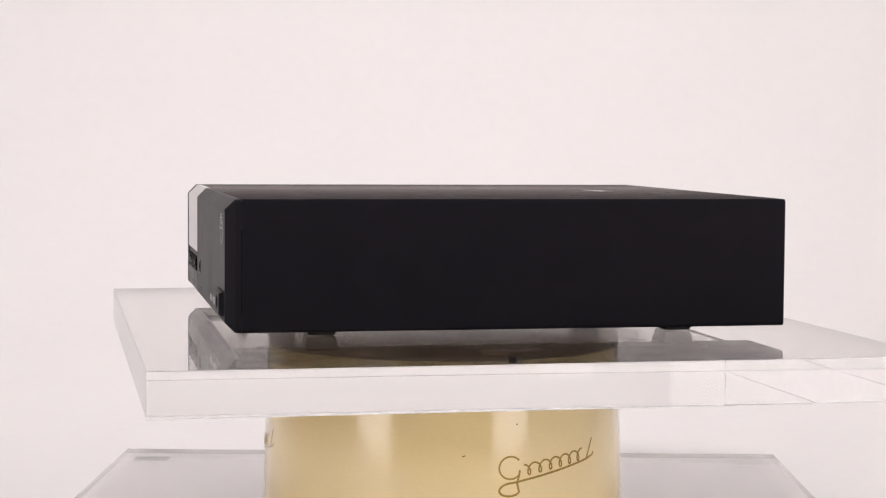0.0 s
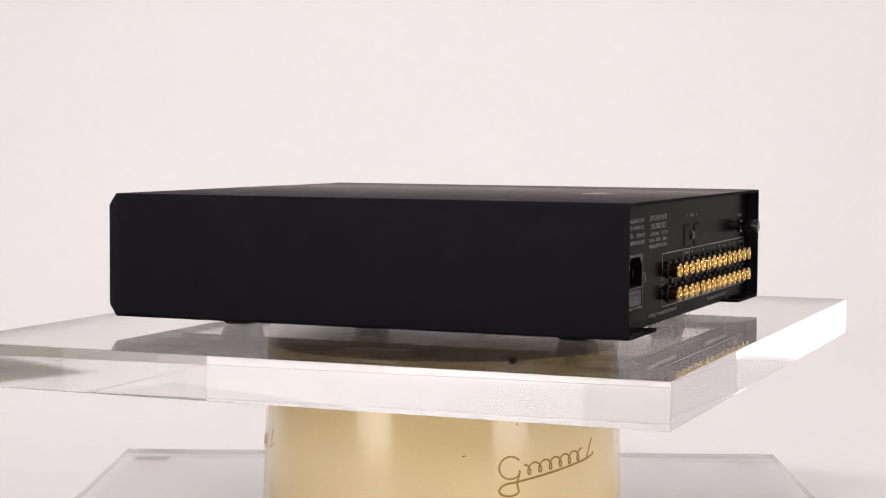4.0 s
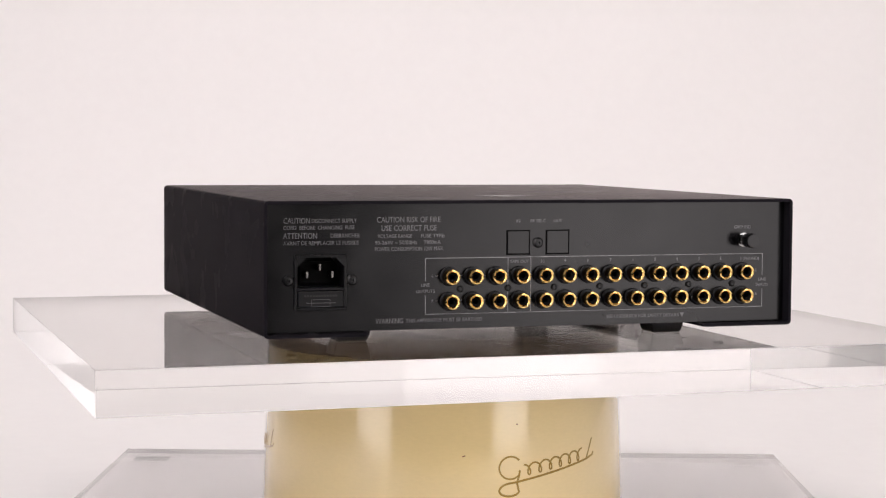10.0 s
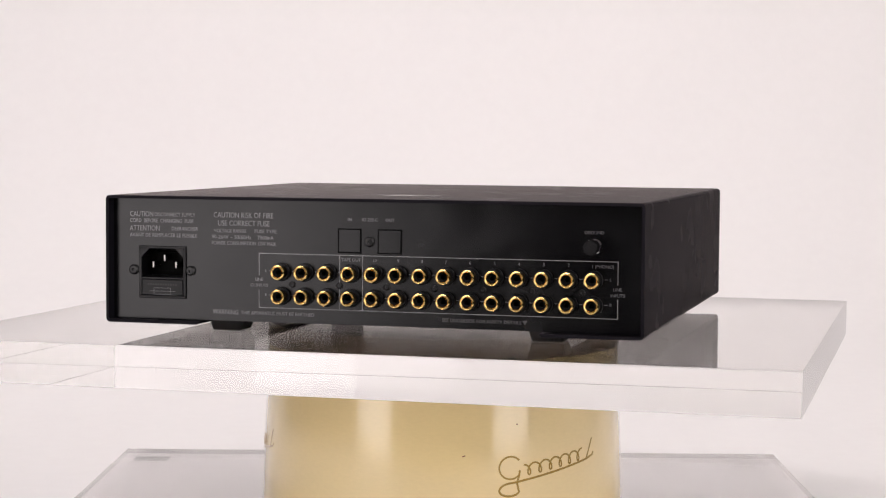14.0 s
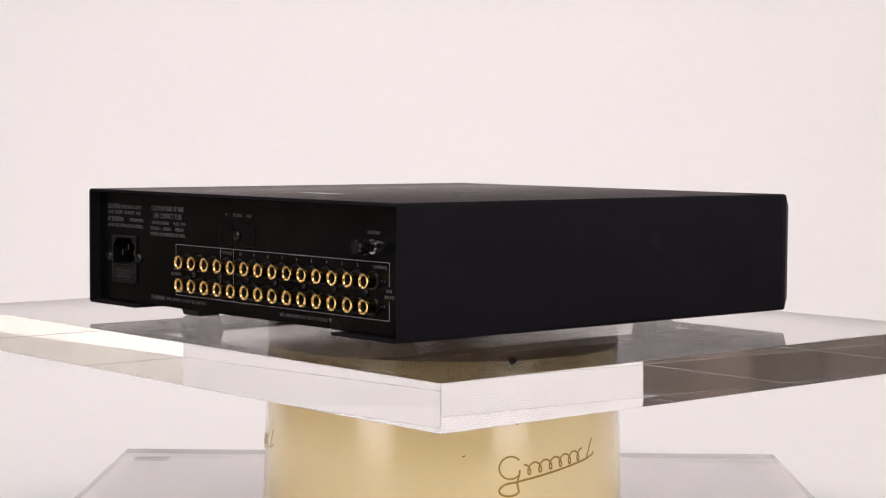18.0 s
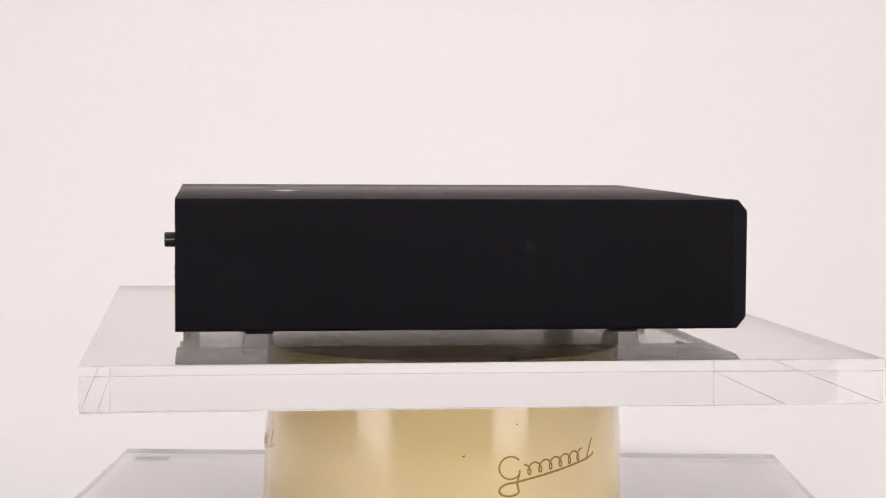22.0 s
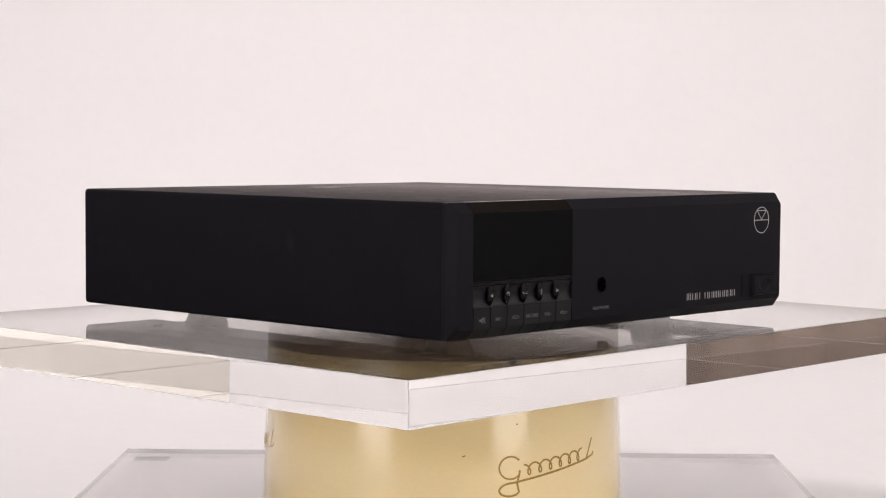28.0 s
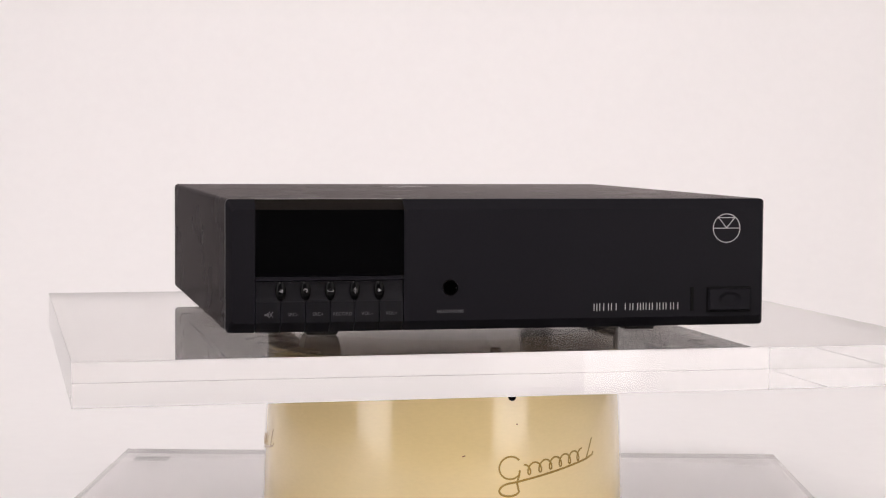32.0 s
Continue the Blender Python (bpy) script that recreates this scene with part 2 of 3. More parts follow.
# ---- the studio ----


def sweep():
    """White paper that lies on the table and rises behind it in one curve."""
    bm = bmesh.new()
    line = [(-0.90, TABLE - 0.004), (0.4, TABLE - 0.004), (0.98, TABLE - 0.004), (1.02, TABLE - 0.004), (1.1, TABLE - 0.004)]
    r = 0.7
    line += [(1.1 + r * math.sin(a), TABLE - 0.004 + r - r * math.cos(a)) for a in [math.pi / 2 * k / 16 for k in range(1, 17)]]
    line += [(1.8, 2.75)]
    wide = [(-1.0, 0.95) if y < 1.0 else (-1.6, 1.5) for y, z in line]      # cut narrower where it lies on the table
    rows = [[bm.verts.new((x, y, z)) for x in ends] for (y, z), ends in zip(line, wide)]
    back = [[bm.verts.new((x, y + (0.004 if k > 4 else 0), z - 0.004)) for x in wide[k]] for k, (y, z) in enumerate(line)]
    for a, b in zip(rows, rows[1:]):
        bm.faces.new((a[0], a[1], b[1], b[0]))
    for a, b in zip(back, back[1:]):
        bm.faces.new((a[0], b[0], b[1], a[1]))
    for side in (0, 1):
        for k in range(len(line) - 1):
            bm.faces.new((rows[k][side], rows[k + 1][side], back[k + 1][side], back[k][side]))
    bm.faces.new((rows[0][0], rows[0][1], back[0][1], back[0][0]))
    bm.faces.new((rows[-1][0], rows[-1][1], back[-1][1], back[-1][0]))
    ob = thing("backdrop", "seamless white paper sweep behind the stand", "backdrop", kind="structure", mesh=shape(bm, "backdrop", WHITE, True))
    return ob


sweep()
thing("floor", "grey studio floor", "floor", kind="structure", mesh=shape(box(-2.4, 2.4, -3.2, 2.3, -0.1, 0), "floor", FLOOR))
thing("ceiling", "dull brown studio ceiling", "ceiling", kind="structure", mesh=shape(box(-2.4, 2.4, -3.2, 2.3, 2.8, 2.9), "ceiling", SOFFIT))
thing("wall_north", "white wall behind the backdrop", "wall", kind="structure", mesh=shape(box(-2.4, 2.4, 2.2, 2.3, 0, 2.8), "wall_north", WALL))
thing("wall_south", "dark grey lower half of the wall behind the camera", "wall", kind="structure", mesh=shape(box(-2.4, 2.4, -3.2, -3.1, 0, 1.05), "wall_south", DARK))
thing("wall_south_upper", "pale upper half of the wall behind the camera", "wall", kind="structure", mesh=shape(box(-2.4, 2.4, -3.2, -3.1, 1.05, 2.8), "wall_south_upper", WALL))
thing("wall_west", "mottled brown panelled wall", "wall", kind="structure", mesh=shape(box(-2.5, -2.4, -3.2, 1.17, 0, 2.8), "wall_west", BROWN))
shades = bpy.data.objects["wall_west"]
n = 34
for k in range(n):
    y = -3.08 + 4.24 * k / n
    plank = new("plank", shape(box(-2.399, -2.381, 0.002, 4.24 / n - 0.004, 0.05, 2.78, 0.003, 1), "plank", BROWN)) if k == 0 else new("plank", bpy.data.objects["plank"].data)
    plank.parent = shades
    plank.location = (0, y, 0)
thing("wall_northwest", "white painted end of the side wall", "wall", kind="structure", mesh=shape(box(-2.5, -2.4, 1.17, 2.3, 0, 2.8), "wall_northwest", WALL))
thing("wall_east", "beige painted side wall", "wall", kind="structure", mesh=shape(box(2.4, 2.5, -3.2, 2.3, 0, 2.8), "wall_east", BEIGE))
# No rail is known here; this added strip keeps the display's reflection black.
thing("wall_dark_strip", "added dark strip that blackens what the display mirrors", "trim", kind="structure", mesh=shape(box(2.37, 2.398, -3.1, 0.7, 0.72, 0.97, 0.004), "wall_dark_strip", DARK))
thing("table", "white display table under the paper", "table", mesh=shape(box(-0.95, 0.95, -0.88, 1.05, TABLE - 0.05, TABLE - 0.0082, 0.004), "table", WHITE))
for x in (-0.85, 0.85):
    for y in (-0.78, 0.95):
        leg = new("leg", shape(box(-0.03, 0.03, -0.03, 0.03, -TABLE, -0.05, 0.004), "leg", WHITE))
        leg.parent = bpy.data.objects["table"]
        leg.matrix_basis = pose(x, y, TABLE)

thing("reflector_board", "white foam reflector board standing beside the backdrop", "reflector", at=pose(-1.03, 0.66, 0),
      mesh=shape(box(-0.01, 0.01, 0, 0.33, 0, 1.3, 0.001), "reflector_board", WHITE))


def curtain():
    """A pleated cloth hung from a rail along the side wall."""
    ob = thing("curtain", "grey pleated curtain with an added dark strip along the side wall", "curtain", at=pose(2.33, -2.15, 0))
    bm = bmesh.new()
    rows = []
    for k in range(121):
        y = 1.15 * k / 120
        x = 0.020 * math.sin(y * 52 + 0.9 * math.sin(y * 9)) + 0.008 * math.sin(y * 131)
        rows.append([bm.verts.new((x + 0.004 * (z < 1), y, z)) for z in (0.03, 0.9, 1.95)] + [bm.verts.new((x + 0.003, y, z)) for z in (1.95, 0.03)])
    for a, b in zip(rows, rows[1:]):
        for k in range(5):
            bm.faces.new((a[k], a[(k + 1) % 5], b[(k + 1) % 5], b[k]))
    bm.faces.new(rows[0]), bm.faces.new(rows[-1][::-1])
    part("cloth", bm, CLOTH, ob, smooth=True)
    # Dark strip added before the cloth so the display does not mirror pale folds.
    part("band", box(-0.034, -0.030, -0.01, 1.16, 0.72, 0.97, 0.001), DARK, ob, "added dark strip that the display mirrors in place of the cloth")
    part("rail", lathe([(0, -0.05), (0.012, -0.05), (0.012, 1.2), (0, 1.2)], 16), STEEL, ob, "dark curtain rail", True, at=pose(0, 0, 1.965, -90))


curtain()


def softbox(side):
    """A lit softbox on a stand, turned to the display."""
    a = radians(42.1) * side
    d = 1.62
    at = pose(d * math.sin(a), -d * math.cos(a), 0, 0, 0, 42.1 * side)
    ob = thing("softbox", "black softbox with a glowing white front on a stand", "studio light", at=at, group="softboxes")
    c, w, h = 1.35, 0.333, 1.05
    part("diffuser", box(-w, w, 0.0, 0.006, c - h, c + h), LIT, ob, "glowing white fabric front")
    pts = [(x, 0.0, c + z) for x in (-w - 0.02, w + 0.02) for z in (-h - 0.02, h + 0.02)]
    pts += [(x, -0.004, c + z) for x in (-w - 0.02, w + 0.02) for z in (-h - 0.02, h + 0.02)]
    pts += [(x, -0.35, c + z) for x in (-0.09, 0.09) for z in (-0.09, 0.09)]
    part("shell", hull(pts), SHELL, ob)
    part("pole", lathe([(0, 0.06), (0.014, 0.06), (0.014, c - 0.09), (0, c - 0.09)], 12), STEEL, ob, at=pose(0, -0.32, 0))
    for k in range(3):
        part("leg", box(-0.012, 0.012, 0.0, 0.45, -0.012, 0.012, 0.003), STEEL, ob, at=pose(0, -0.32, 0.07, -6.2, 0, 120 * k))
    return ob


softbox(-1)
softbox(1)

# ---- the display stand ----


def acrylic_sheet(name, w, d, h, x=0.0, y=0.0, bevel=0.00016, face=ACRYLIC):
    """A clear sheet with polished faces, slightly hazy sawn edges and narrow frosted chamfers."""
    bm = box(x - w / 2, x + w / 2, y - d / 2, y + d / 2, 0, h, bevel, 1)
    bm.normal_update()
    for f in bm.faces:
        flat = max(abs(c) for c in f.normal) > 0.98
        f.material_index = (0 if abs(f.normal.z) > 0.9 else 1) if flat else 2
    me = shape(bm, name, face)
    me.materials.append(EDGE)
    me.materials.append(FROST)
    return me


thing("acrylic_plate", "clear acrylic plate lying on the white paper", "plate", at=pose(0.0025, 0.028, TABLE, 0, 0, -0.7),
      mesh=acrylic_sheet("acrylic_plate", 0.512, 0.43, 0.0244, face=PLATE_ACRYLIC))
bpy.data.objects["acrylic_plate"].location.z += 0.0006
for x, y in ((-0.2335, 0.194), (0.2335, 0.194), (-0.2335, -0.194), (0.2335, -0.194)):
    part("pad", box(-0.0135, 0.0135, -0.008, 0.008, -0.0006, -0.0001), RUBBER if x < 0 < y else WHITE, bpy.data.objects["acrylic_plate"], "thin pad under the plate", at=pose(x, y, 0))
board = thing("acrylic_board", "thick clear acrylic board turning on the column", "display board", at=pose(0, 0, BOARD))
part("sheet", acrylic_sheet("sheet", 0.5065, 0.427, TOP - BOARD, 0.0048, 0.0073), None, board)


def column():
    ob = thing("column", "cream lacquered brass drum with dark gold script", "pedestal", at=pose(-0.0005, 0, PLATE))
    h = BOARD - PLATE - 0.0004
    r = lambda z: 0.1188 - 0.0374 * z
    part("drum", lathe([(0.0, 0), (r(0), 0), (r(0.03), 0.03), (r(0.07), 0.07), (r(h), h - 0.0131), (0.0, h - 0.0131)], 192), CREAM, ob, smooth=True)
    # The top of the drum is a separate ring, darker than the rest.
    part("cap", lathe([(0, h - 0.0130), (r(h) - 0.0003, h - 0.0130), (r(h) - 0.0003, h - 0.0004), (r(h) - 0.0010, h), (0, h)], 192), DRUM_TOP, ob, "darker brown ring at the top of the drum", True)
    part("platter", lathe([(0, h - 0.002), (r(h) - 0.0016, h - 0.002), (r(h) - 0.0016, h + 0.0002), (0, h + 0.0002)], 96), PLATTER, ob, "bright spun metal turntable platter", True)

    def ribbon(path, width, mat, name, label=""):
        """A stroke laid on the drum; path in degrees round it and height above the lower plate."""
        bm = bmesh.new()
        rows = []
        pts = []
        for k, (a, z) in enumerate(path):
            pts.append((radians(a) * 0.117, z))
        for k, (u, z) in enumerate(pts):
            p, q = pts[max(k - 1, 0)], pts[min(k + 1, len(pts) - 1)]
            dx, dz = q[0] - p[0], q[1] - p[1]
            n = math.hypot(dx, dz) or 1
            row = []
            for s, lift in ((-1, 0.00002), (-0.8, 0.00018), (0.8, 0.00018), (1, 0.00002)):
                uu, zz = u - dz / n * s * width / 2, z + dx / n * s * width / 2
                rr = r(zz) + lift
                row.append(bm.verts.new((rr * math.sin(uu / 0.117), -rr * math.cos(uu / 0.117), zz)))
            rows.append(row)
        for a, b in zip(rows, rows[1:]):
            for k in range(3):
                bm.faces.new((a[k], a[k + 1], b[k + 1], b[k]))
        return part(name, bm, mat, ob, label)

    # a flowing script mark, three times round the drum: loops, a tall stroke, and a swash under them
    for turn in (0, -120, 120):
        wave = []
        for k in range(90):
            f = k / 89
            a = 24.8 + 22.7 * f + 1.25 * math.sin(2 * math.pi * 6 * f)
            z = 0.0488 + 0.0058 * f + 0.0034 * math.cos(2 * math.pi * 6 * f)
            wave.append((turn + a, z))
        ribbon(wave, 0.0011, ETCH, "script_stroke", "dark gold looping script line")
        bow = [(turn + 20.6 + 3.6 * math.cos(radians(q)), 0.0507 + 0.0068 * math.sin(radians(q))) for q in range(40, 330, 10)]
        ribbon(bow, 0.0011, ETCH, "script_stroke", "dark gold curved script line")
        tall = [(turn + 52.6 - 3.0 * f, 0.0632 - 0.0122 * f) for f in (0, 0.2, 0.4, 0.6, 0.8, 1)]
        ribbon(tall, 0.0011, ETCH, "script_stroke", "dark gold upright script stroke")
        swash = [(turn + 53.2 - 0.2 * k, 0.0545 - 0.0009 * k) for k in range(3)]
        swash += [(turn + 52.4 - 31.0 * k / 12, 0.0518 - 0.0102 * k / 12) for k in range(1, 13)]
        swash += [(turn + 21.4 - 3.8 * math.sin(radians(q)) - 1.8 * (q / 270), 0.0416 - 0.0040 * (1 - math.cos(radians(q)))) for q in range(20, 250, 15)]
        swash += [(turn + 22.6, 0.0415), (turn + 23.2, 0.0450), (turn + 23.6, 0.0490)]
        ribbon(swash, 0.0013, ETCH, "script_stroke", "dark gold sweeping underline")
    for a in (21.2, 141.2, -98.8):
        z = 0.0935
        m = pose(0, 0, z, 0, 0, a) @ pose(0, -r(z), 0, 90)
        part("screw", lathe([(0.0024, -0.001), (0.0024, 0.0006), (0.0016, 0.0009), (0.0012, -0.0003), (0, -0.0003)], 20), PIT, ob, "dark set screw", True, at=m)
    ribbon([(22.5, 0.0772), (22.9, 0.0766)], 0.0009, RUST, "fleck", "small reddish chip")
    ribbon([(5.8, 0.0583), (6.4, 0.0588), (6.8, 0.0590)], 0.0006, RUST, "fleck", "small brown scratch")
    return ob


column()

# ---- the amplifier ----
FACE_Y, SEAM_Y, RIM_Y, PANEL_Y = -0.157, -0.1478, 0.1722, 0.1652
XL, XR = -0.1609, 0.1592
LOW, RISE = -0.0741, 0.0008    # underside; the lid stands this much above the datum of the details
amp = thing("amplifier", "black preamplifier with glossy display and gold sockets on acrylic board", "amplifier", at=pose(0, 0, TOP))
DOWN = pose(0, 0, LID - RISE)


def amp_part(name, bm, mat, label="", smooth=False, at=None, parent=None):
    if parent is not None:
        return part(name, bm, mat, parent, label, smooth, at)
    return part(name, bm, mat, amp, label, smooth, DOWN @ at if at is not None else DOWN)


def cover():
    """Folded steel cover: lid, two sides and turned-in lips below."""
    r, t, lip = 0.0026, 0.0018, 0.057
    out = [(XL + lip, LOW)] + arc(XL + r, LOW + r, r, 270, 180) + arc(XL + r, RISE - r, r, 180, 90) + arc(XR - r, RISE - r, r, 90, 0) + arc(XR - r, LOW + r, r, 360, 270) + [(XR - lip, LOW)]
    q = r - t
    inn = [(XL + lip + t, LOW + t)] + arc(XL + r, LOW + r, q, 270, 180) + arc(XL + r, RISE - r, q, 180, 90) + arc(XR - r, RISE - r, q, 90, 0) + arc(XR - r, LOW + r, q, 360, 270) + [(XR - lip - t, LOW + t)]
    bm = bmesh.new()
    grid = [[bm.verts.new((x, y, z)) for x, z in line] for line, y in ((out, SEAM_Y), (out, RIM_Y), (inn, RIM_Y), (inn, SEAM_Y))]
    n = len(out)
    for a, b in zip(grid, grid[1:] + grid[:1]):
        for k in range(n - 1):
            bm.faces.new((a[k], a[k + 1], b[k + 1], b[k]))
    for k in (0, n - 1):
        bm.faces.new([g[k] for g in grid])
    return amp_part("cover", bm, PAINT, "black painted steel cover", True)


cover()
amp_part("base_plate", box(XL + 0.0035, XR - 0.0035, SEAM_Y + 0.001, PANEL_Y - 0.006, LOW + 0.0020, LOW + 0.0032), ZINC, "dull grey bottom plate")
IX0, IX1, IZ0, IZ1 = 0.1110, 0.1408, -0.0598, -0.0290      # opening for the mains inlet
bm = bmesh.new()
for x0, x1, z0, z1 in ((XL + 0.0020, IX0, -0.0718, -0.0012), (IX1, XR - 0.0020, -0.0718, -0.0012), (IX0, IX1, -0.0718, IZ0), (IX0, IX1, IZ1, -0.0012)):
    box(x0, x1, PANEL_Y - 0.0015, PANEL_Y, z0, z1, bm=bm)
amp_part("back_panel", bm, BACK, "black satin rear panel with grey print")


def fascia(x0, x1, z0, z1, top=0, bottom=0, left=0, right=0, face=FACE_Y, back=SEAM_Y - 0.0002):
    """A slice of the front panel: bevelled along its upper and lower edges, and rounded at the panel's ends."""
    c, e = 0.0058, 0.0030

    def outline(y, dx0, dx1, dz0, dz1):
        pts = []
        for x, sx, on in ((x0 + dx0, 1, left), (x1 - dx1, -1, right)):
            for z, sz in ((z0 + dz0, 1), (z1 - dz1, -1)):
                if on:
                    r = 0.0024
                    pts += [(x + sx * r * (1 - math.cos(q)), y, z + sz * r * (1 - math.sin(q))) for q in [math.pi / 2 * k / 4 for k in range(5)]]
                else:
                    pts.append((x, y, z))
        return pts

    return hull(outline(back, 0, 0, 0, 0) + outline(face + c, 0, 0, 0, 0) + outline(face, e * left, e * right, c * bottom, c * top))


DX0, DX1 = -0.1447, -0.0606
amp_part("fascia", fascia(DX1 + 0.0003, XR, LOW, RISE, 1, 1, 0, 1), FACE, "black satin front panel with bevelled edges")
amp_part("fascia_end", fascia(XL, DX0 - 0.0003, LOW, RISE, 1, 1, 1, 0), FACE)
amp_part("display_window", fascia(DX0, DX1, -0.0420, RISE, 1, 0), GLOSS, "glossy black display window")
amp_part("key_ledge", fascia(DX0, DX1, -0.0446, -0.0424, 0, 0, face=FACE_Y + 0.0006), FACE)
PITCH = (DX1 - DX0) / 6


def key_slice(x0, x1):
    """A key cut from the panel: bevelled foot, flat lower half, and a rounded hollow above."""
    c, z0, z1, deep = 0.0058, -0.0566, -0.0450, 0.0016
    line = [(SEAM_Y - 0.0004, LOW), (FACE_Y + c, LOW), (FACE_Y + 0.0003, LOW + c), (FACE_Y - 0.0001, z0)]
    line += [(FACE_Y + 0.0004 + deep * math.sin(math.pi * k / 10) ** 0.8, z0 + 0.0002 + (z1 - z0 - 0.0002) * k / 10) for k in range(11)]
    line += [(SEAM_Y - 0.0004, z1)]
    bm = bmesh.new()
    a, b = ([bm.verts.new((x, y, z)) for y, z in line] for x in (x0, x1))
    bm.faces.new(a), bm.faces.new(b[::-1])
    for i in range(len(a)):
        bm.faces.new((a[i], b[i], b[(i + 1) % len(a)], a[(i + 1) % len(a)]))
    return bm


for k in range(6):
    x = DX0 + PITCH * k
    key = amp_part("key", key_slice(x + 0.00025, x + PITCH - 0.00025), KEYCAP, "black touch key with a hollow upper half")
    words = ("", "SRC\u2013", "SRC+", "RECORD", "VOL\u2013", "VOL+")[k]
    m = Matrix(((1, 0, 0, x + PITCH / 2), (0, 0, -1, FACE_Y - 0.00008), (0, 1, 0, -0.0645), (0, 0, 0, 1)))
    if words:
        me = lettering(words, 0.0019, 1.0, align="CENTER")
        me.materials.append(PRINT)
        amp_part("print", me, PRINT, "small grey lettering", at=m, parent=key)
    else:
        bm = box(-0.0022, -0.0008, -0.0001, 0.0001, 0.0003, 0.0014)
        prism([(-0.0008, 0.0003), (0.0003, -0.0005), (0.0003, 0.0022), (-0.0008, 0.0014)], -0.0001, 0.0001, bm)
        for s in (1, -1):
            prism([(0.0002, 0.00085 + s * 0.0017), (0.0005, 0.00085 + s * 0.0019), (0.0028, 0.00085 - s * 0.0015), (0.0025, 0.00085 - s * 0.0017)], -0.0001 - 0.00003 * s, 0.0001, bm)
        amp_part("print", bm, PRINT, "crossed-out loudspeaker symbol", at=pose(x + PITCH / 2, FACE_Y - 0.00005, -0.0645), parent=key)


def oval(rx, rz, edge, rise, sides=28):
    """A small oval key that faces the front: sloping flanks round a flat middle."""
    bm = bmesh.new()
    rings = []
    for f, h in ((1.0, 0.0), (1.0, edge), (0.9, edge * 0.7 + rise * 0.3), (0.6, edge * 0.25 + rise * 0.75), (0.3, rise)):
        rings.append([bm.verts.new((rx * f * math.cos(2 * math.pi * k / sides), -h, rz * f * math.sin(2 * math.pi * k / sides))) for k in range(sides)])
    for a, b in zip(rings, rings[1:]):
        for k in range(sides):
            bm.faces.new((a[k], a[(k + 1) % sides], b[(k + 1) % sides], b[k]))
    bm.faces.new(rings[-1])
    return bm


for k in range(5):
    x = DX0 + PITCH * (k + 1)
    ob = amp_part("oval_key", oval(0.0029, 0.0054, 0.0010, 0.0022), OVAL, "small black oval key", True, at=pose(x, FACE_Y + 0.0014, -0.0505))
    amp_part("lens", lathe([(0.0013, 0.0018), (0.0013, 0.0022), (0.0012, 0.00226), (0, 0.00226)], 24), GLOSS, "glossy round middle of the key", parent=ob, at=pose(0, 0, 0, 90))
    bm = bmesh.new()
    if k in (0, 4):
        s = -1 if k == 0 else 1
        prism([(-0.0009 * s, -0.0010), (0.0012 * s, 0), (-0.0009 * s, 0.0010)], -0.0015, -0.0011, bm)
    elif k == 1:
        for q in range(8):
            a = 2.9 - q * 0.55
            box(-0.0002 + 0.0009 * math.cos(a) - 0.00025, -0.0002 + 0.0009 * math.cos(a) + 0.00025, -0.0015, -0.0011, 0.0003 + 0.0009 * math.sin(a) - 0.00025, 0.0003 + 0.0009 * math.sin(a) + 0.00025, bm=bm)
    elif k == 2:
        box(-0.0017, 0.0017, -0.0015, -0.0011, -0.0005, -0.0001, bm=bm)
        box(-0.0017, -0.0013, -0.00152, -0.0011, -0.0001, 0.0006, bm=bm)
        box(0.0013, 0.0017, -0.00152, -0.0011, -0.0001, 0.0006, bm=bm)
    else:
        box(-0.00018, 0.00018, -0.0015, -0.0011, -0.0017, 0.0018, bm=bm)
        box(-0.0008, 0.0008, -0.00152, -0.0011, -0.0009, -0.0006, bm=bm)
        box(-0.0006, 0.0007, -0.00152, -0.0011, 0.0004, 0.0007, bm=bm)
    amp_part("symbol", bm, LINE, "pale grey symbol", parent=ob, at=pose(0, -0.0009, 0))

# No real recess: the hole's shade is put into a flat, near-black disc.
hp = amp_part("headphone_socket", lathe([(0.0040, 0.0), (0.0040, 0.0003), (0, 0.0002)], 32), VOID, "round headphone socket, its hole a flat disc with the shade in its black", at=pose(-0.0335, FACE_Y, -0.0496, 90))
amp_part("ring", lathe([(0.0046, 0.0), (0.0046, 0.0004), (0.0045, 0.0005), (0.0040, 0.0005), (0.0040, 0.0)], 48), GLOSS, "thin polished dark ring", parent=hp)
amp_part("contact", box(0.0030, 0.0036, -0.0005, 0.0005, 0.0001, 0.0005, 0.0001), STEEL, "small metal contact", parent=hp)


def front_print(words, size, x, z, align="CENTER", mat=PRINT, label="small grey lettering", spacing=1.0):
    me = lettering(words, size, spacing, align=align)
    me.materials.append(mat)
    m = Matrix(((1, 0, 0, x), (0, 0, -1, FACE_Y - 0.00005), (0, 1, 0, z), (0, 0, 0, 1)))
    return amp_part("print", me, mat, label, at=m)


front_print("HEADPHONE", 0.0018, -0.0335, -0.0640)
# maker's name as a row of plain bars
bars = bmesh.new()
x = 0.0522
for w in (0.0030, 0.0020, 0.0042, 0.0042, -0.0034, 0.0042, 0.0042, 0.0030, 0.0034, 0.0042, 0.0034, 0.0042, 0.0040):
    if w > 0:
        for u in ((x, x + w - 0.0013) if w > 0.0025 else (x,)):
            box(u, u + 0.00045, FACE_Y - 0.0001, FACE_Y, -0.0641, -0.0600, bm=bars)
    x += abs(w) + 0.00045
amp_part("maker_name", bars, PALE, "pale row of plain bars")
